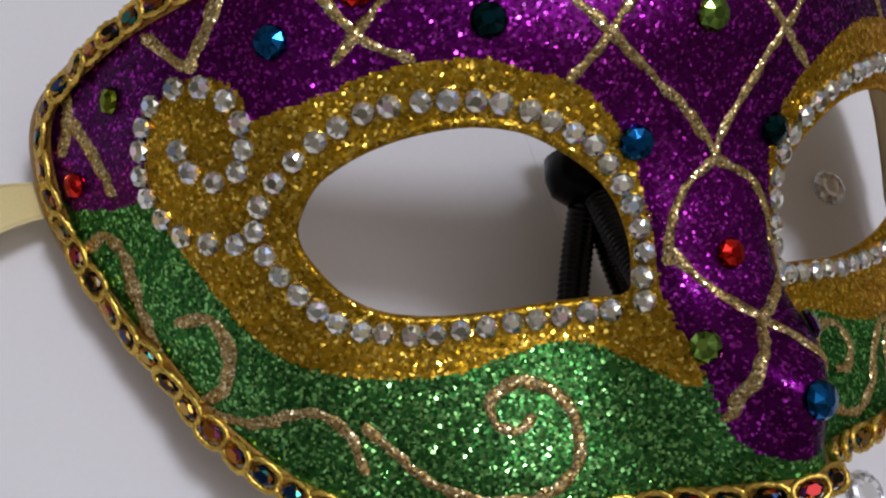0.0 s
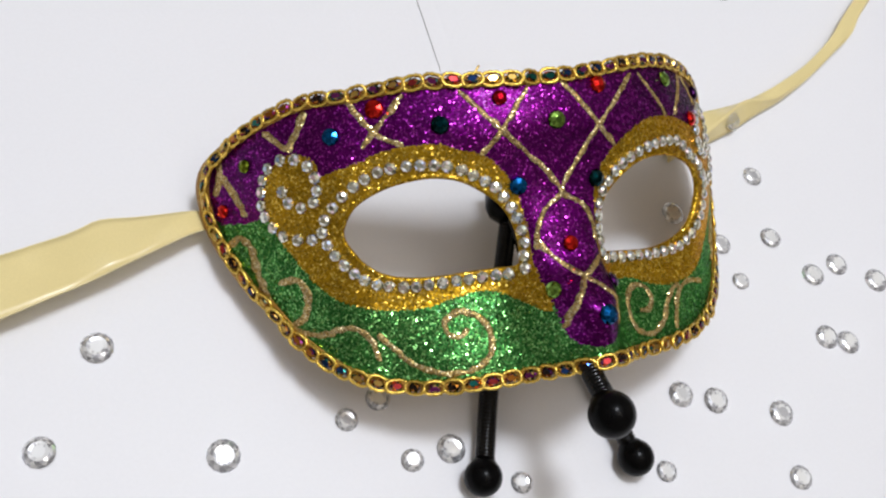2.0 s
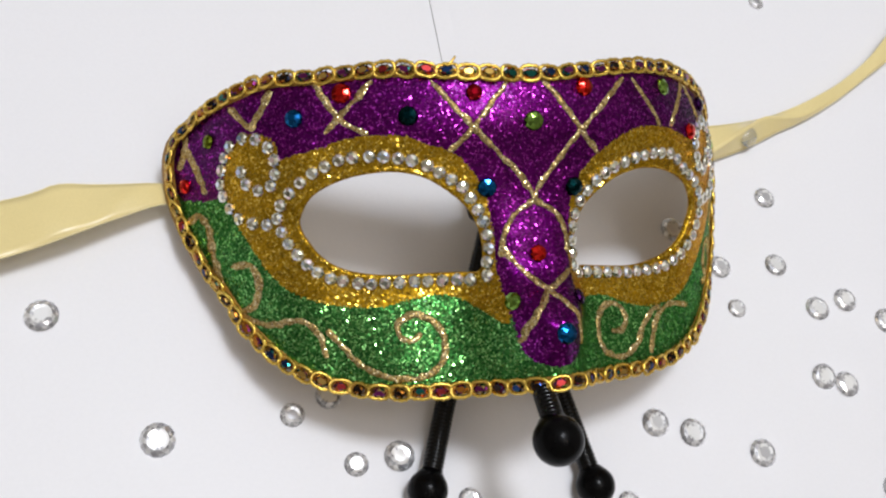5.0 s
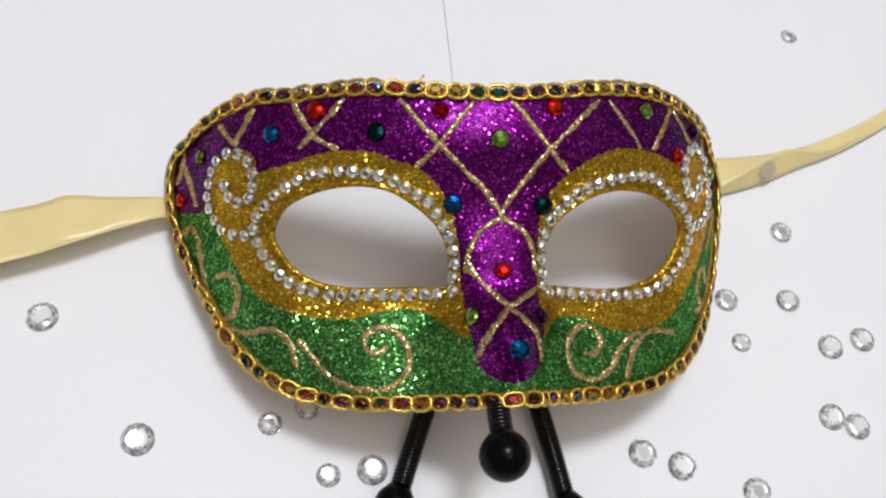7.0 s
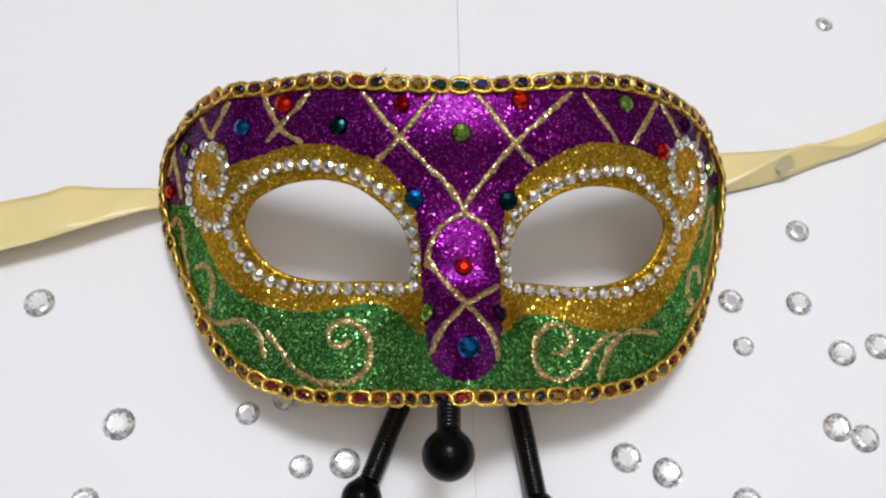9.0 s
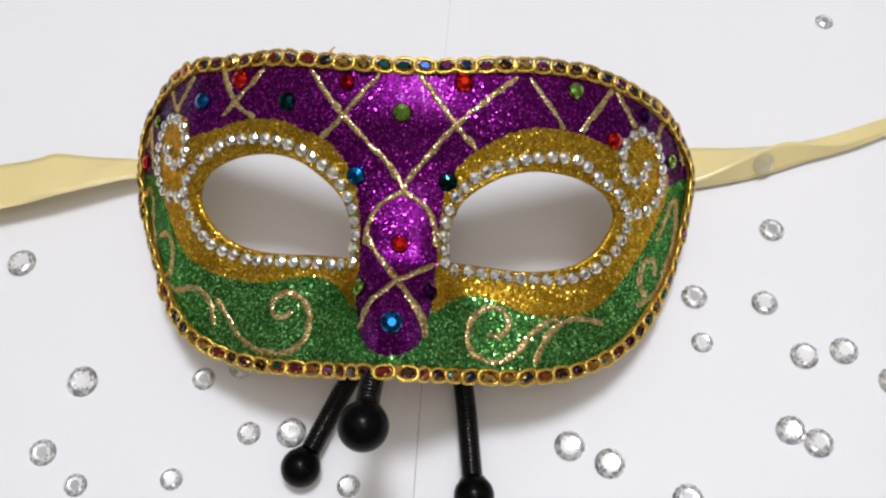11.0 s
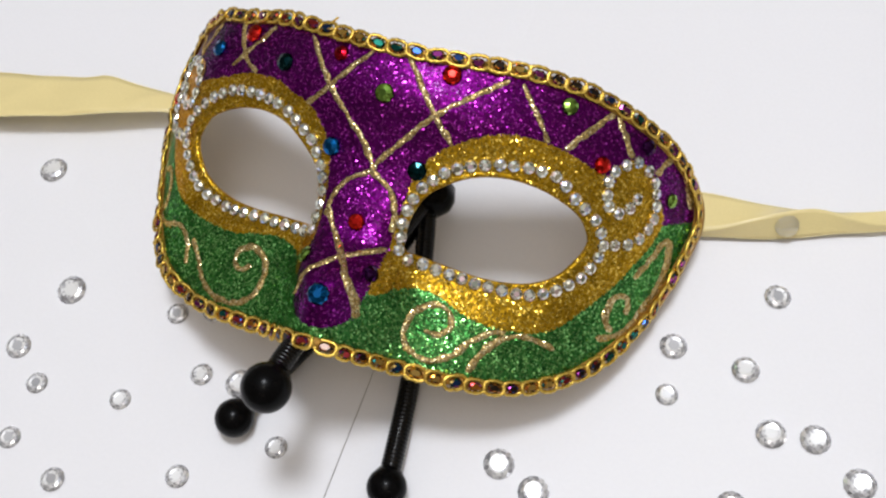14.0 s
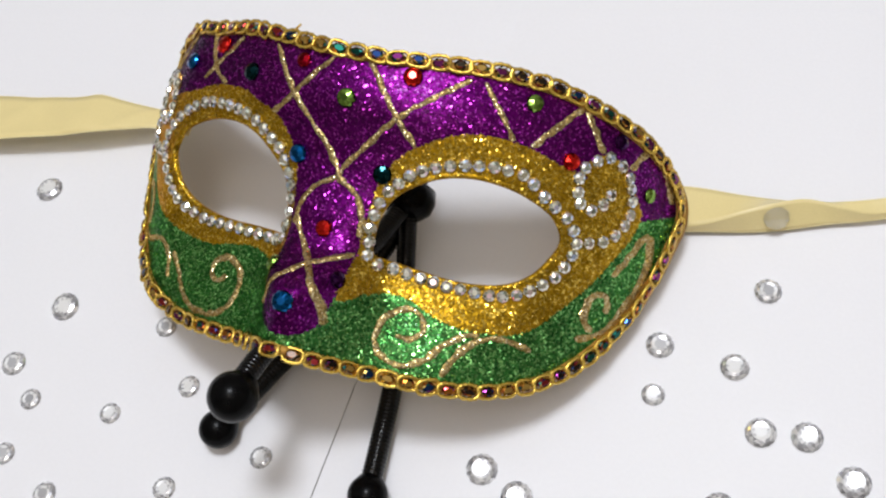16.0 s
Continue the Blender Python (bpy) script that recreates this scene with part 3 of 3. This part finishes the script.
HUB = (1.0, 6.05, 1.55)
gooseneck([HUB, (0.52, 4.55, 0.78), (-0.75, 1.6, 0.5), (-1.2, 0.6, 0.48), (-1.85, -1.0, 0.52)], (-2.05, -1.46, 0.53), 0.53)
gooseneck([HUB, (1.4, 4.2, 0.75), (1.88, 2.2, 0.5), (2.2, 0.7, 0.48), (2.53, -1.7, 0.52)], (2.57, -1.96, 0.53), 0.53)
gooseneck([HUB, (0.75, 4.2, 2.2), (0.35, 1.6, 3.7), (0.12, 0.0, 4.3), (0.05, -1.0, 4.68)], (0.03, -1.49, 4.76), 0.6)
body = [(1.0, 5.55, 1.45), (1.0, 5.8, 1.5), (1.0, 6.1, 1.55), (1.0, 6.45, 1.58), (1.01, 6.5, 1.6), (1.02, 7.1, 1.65)]
part("hub", mesh_of("hub", *tube(np.array(body) * CM, [CM * r for r in (0.48, 0.72, 0.77, 0.68, 0.35, 0.33)], 24), BLACK), tripod, "black plastic tripod head")

# ---- satin ribbons ----


def ribbon(rails, creases, label):
    """A satin band across two or more lengthwise rails, each of (x, y, z) in centimetres; creases of (place along, lean, depth, breadth)."""
    count, steps = 140, 7
    grid = []
    for rail in rails:
        fine = curve_points(np.array(rail, float), 0.02)
        grid.append(fine[np.linspace(0, len(fine) - 1, count).astype(int)])
    across = steps * (len(rails) - 1) + 1
    verts, faces = [], []
    for i in range(count):
        for k in range(across):
            a = min(k // steps, len(rails) - 2)
            s, whole = k / steps - a, k / (across - 1)
            p = grid[a][i] * (1 - s) + grid[a + 1][i] * s
            p[2] += 0.05 * math.sin(math.pi * whole) * math.sin(i * 0.11)
            for at, lean, deep, broad in creases:
                p[2] += deep * math.exp(-(((i - at - lean * (whole - 0.5)) / broad) ** 2)) * math.sin(math.pi * (0.15 + 0.7 * whole))
            verts.append(p * CM)
    for i in range(count - 1):
        for k in range(across - 1):
            faces.append((i * across + k, (i + 1) * across + k, (i + 1) * across + k + 1, i * across + k + 1))
    ob = tagged(new("satin_ribbon", mesh_of("satin_ribbon", verts, faces, SATIN)), label, "ribbon", "mask ribbons")
    thick = ob.modifiers.new("thickness", "SOLIDIFY")
    thick.thickness, thick.offset = 0.00025, 0
    for k in (0, across - 1):
        rim = np.array(verts[k::across])[::2]
        part("woven_edge", mesh_of("woven_edge", *tube(rim, [0.00024] * len(rim), 6), SELVEDGE), ob, "glossy woven ribbon edge")
    return ob


ribbon([[(-7.2, 7.6, 0.5), (-8.05, 7.65, 0.7), (-9.6, 7.7, 0.72), (-10.6, 7.73, 0.78), (-11.2, 7.55, 0.72), (-11.8, 7.4, 0.66), (-13.0, 7.22, 0.6), (-14.6, 7.0, 0.5), (-18.0, 6.4, 0.3), (-24.0, 5.6, 0.1)],
        [(-7.2, 7.15, 0.4), (-8.05, 6.98, 0.8), (-9.0, 6.65, 0.92), (-10.5, 6.1, 0.95), (-12.0, 5.66, 0.95), (-13.2, 5.33, 0.9), (-14.9, 4.95, 0.75), (-17.9, 4.5, 0.5), (-24.0, 3.98, 0.1)]],
       [(33, -13, 0.13, 5.0), (42, -10, -0.06, 4.0), (15, 12, 0.06, 3.0), (52, 14, 0.05, 3.5), (70, -10, 0.04, 4.0)],
       "cream satin ribbon tied to the mask, lying loosely creased")
ribbon([[(7.8, 8.85, 0.4), (8.6, 8.95, 0.4), (10.0, 9.0, 0.4), (11.4, 9.15, 0.42), (12.6, 9.42, 0.5), (13.8, 9.85, 0.55), (15.2, 10.5, 0.5), (16.8, 11.5, 0.45), (18.6, 12.95, 0.35), (24.0, 17.0, 0.2)],
        [(7.8, 7.45, 0.3), (8.9, 7.76, 0.5), (9.85, 8.22, 0.74), (10.75, 8.72, 0.85), (11.5, 9.06, 0.78), (12.4, 9.08, 0.68), (13.3, 9.24, 0.5), (15.0, 10.05, 0.36), (16.6, 10.95, 0.33), (18.2, 12.0, 0.3), (24.0, 16.5, 0.16)],
        [(7.8, 7.35, 0.25), (8.66, 7.65, 0.22), (10.1, 8.02, 0.16), (11.1, 8.35, 0.16), (12.1, 8.75, 0.2), (13.4, 9.2, 0.25), (15.0, 9.95, 0.3), (16.5, 10.8, 0.3), (18.0, 11.7, 0.3), (19.5, 13.05, 0.25), (24.0, 16.3, 0.15)]],
       [(75, -8, 0.04, 5.0)],
       "cream satin ribbon tied to the mask, twisting away")

# ---- loose stones on the paper ----


def brilliant_mesh(name, mat, sides=14):
    """A flat-backed acrylic stone of radius 1: a band of small crown facets and a star of foil facets in its middle."""
    rings = [(0.97, 0.0, 0), (1.0, 0.1, 0), (0.82, 0.27, 0.5), (0.62, 0.36, 0), (0.4, 0.33, 0.5)]
    spots = [(r * math.cos(2 * math.pi * (k + turn) / sides), r * math.sin(2 * math.pi * (k + turn) / sides), z) for r, z, turn in rings for k in range(sides)]
    n, faces = sides, [tuple(range(sides))[::-1]]
    for k in range(n):
        j = (k + 1) % n
        faces.append((k, j, n + j, n + k))
        for low in (n, 3 * n):
            faces += [(low + k, low + j, low + n + k), (low + j, low + n + j, low + n + k)]
        faces += [(2 * n + k, 3 * n + j, 3 * n + k), (2 * n + k, 2 * n + j, 3 * n + j)]
    faces.append(tuple(range(4 * n, 5 * n)))
    apart, split = [], []
    for face in faces:
        split.append(tuple(range(len(apart), len(apart) + len(face))))
        apart += [spots[k] for k in face]
    me = mesh_of(name, apart, split, mat, smooth=False)
    # The outer facets get the greyer tones, leaving the painted glare to the middle.
    me.materials.append(CROWN)
    for face in me.polygons:
        if math.hypot(face.center.x, face.center.y) > 0.6:
            face.material_index = 1
    return me


LOOSE = [(-11.21, 4.38, 0.44), (-13.0, 1.88, 0.42), (-8.60, 0.79, 0.45), (-5.17, 1.04, 0.33), (-3.68, -0.46, 0.33), (-2.51, -0.39, 0.42), (-4.15, 1.45, 0.36), (-0.8, -1.76, 0.32), (3.67, -2.47, 0.33), (5.08, -0.37, 0.42), (6.16, -0.80, 0.42), (8.20, -1.65, 0.42), (7.93, -3.66, 0.38), (8.91, -4.96, 0.4), (3.9, -3.82, 0.36), (11.03, 0.36, 0.41), (11.75, 0.05, 0.41), (12.21, -3.23, 0.42), (8.78, 2.80, 0.31), (11.59, 2.54, 0.4), (12.69, 2.73, 0.4), (13.95, 1.9, 0.42), (8.62, 4.20, 0.38), (10.61, 4.10, 0.38), (10.99, 6.46, 0.37), (13.26, 14.2, 0.3), (-14.62, 1.95, 0.4), (-14.33, 4.09, 0.4), (7.34, 5.56, 0.4), (-9.27, -1.28, 0.38), (-8.18, -2.12, 0.32), (-8.14, -3.78, 0.33), (-6.37, -4.46, 0.35), (-5.60, -1.83, 0.31), (-3.08, -3.32, 0.33), (10.75, 8.48, 0.36)]
loose_mesh = brilliant_mesh("loose_rhinestone", CRYSTAL)
clear_mesh = stone_mesh("loose_rhinestone", CLEAR, 12, 0.56, 0.42, 0.14)
for x, y, r in LOOSE:
    z, lean = (0.5, 30) if y == 8.48 else (0.0, 0)
    ob = new("loose_rhinestone", clear_mesh if z else loose_mesh)
    ob.matrix_basis = pose(x * CM, y * CM, z * CM, lean + random.gauss(0, 2.5), random.gauss(0, 2.5), random.uniform(0, 30)) @ Matrix.Scale(r * CM, 4)
    tagged(ob, "clear faceted silver-backed rhinestone lying " + ("on the ribbon" if z else "on white paper"), "rhinestone", "scattered rhinestones")
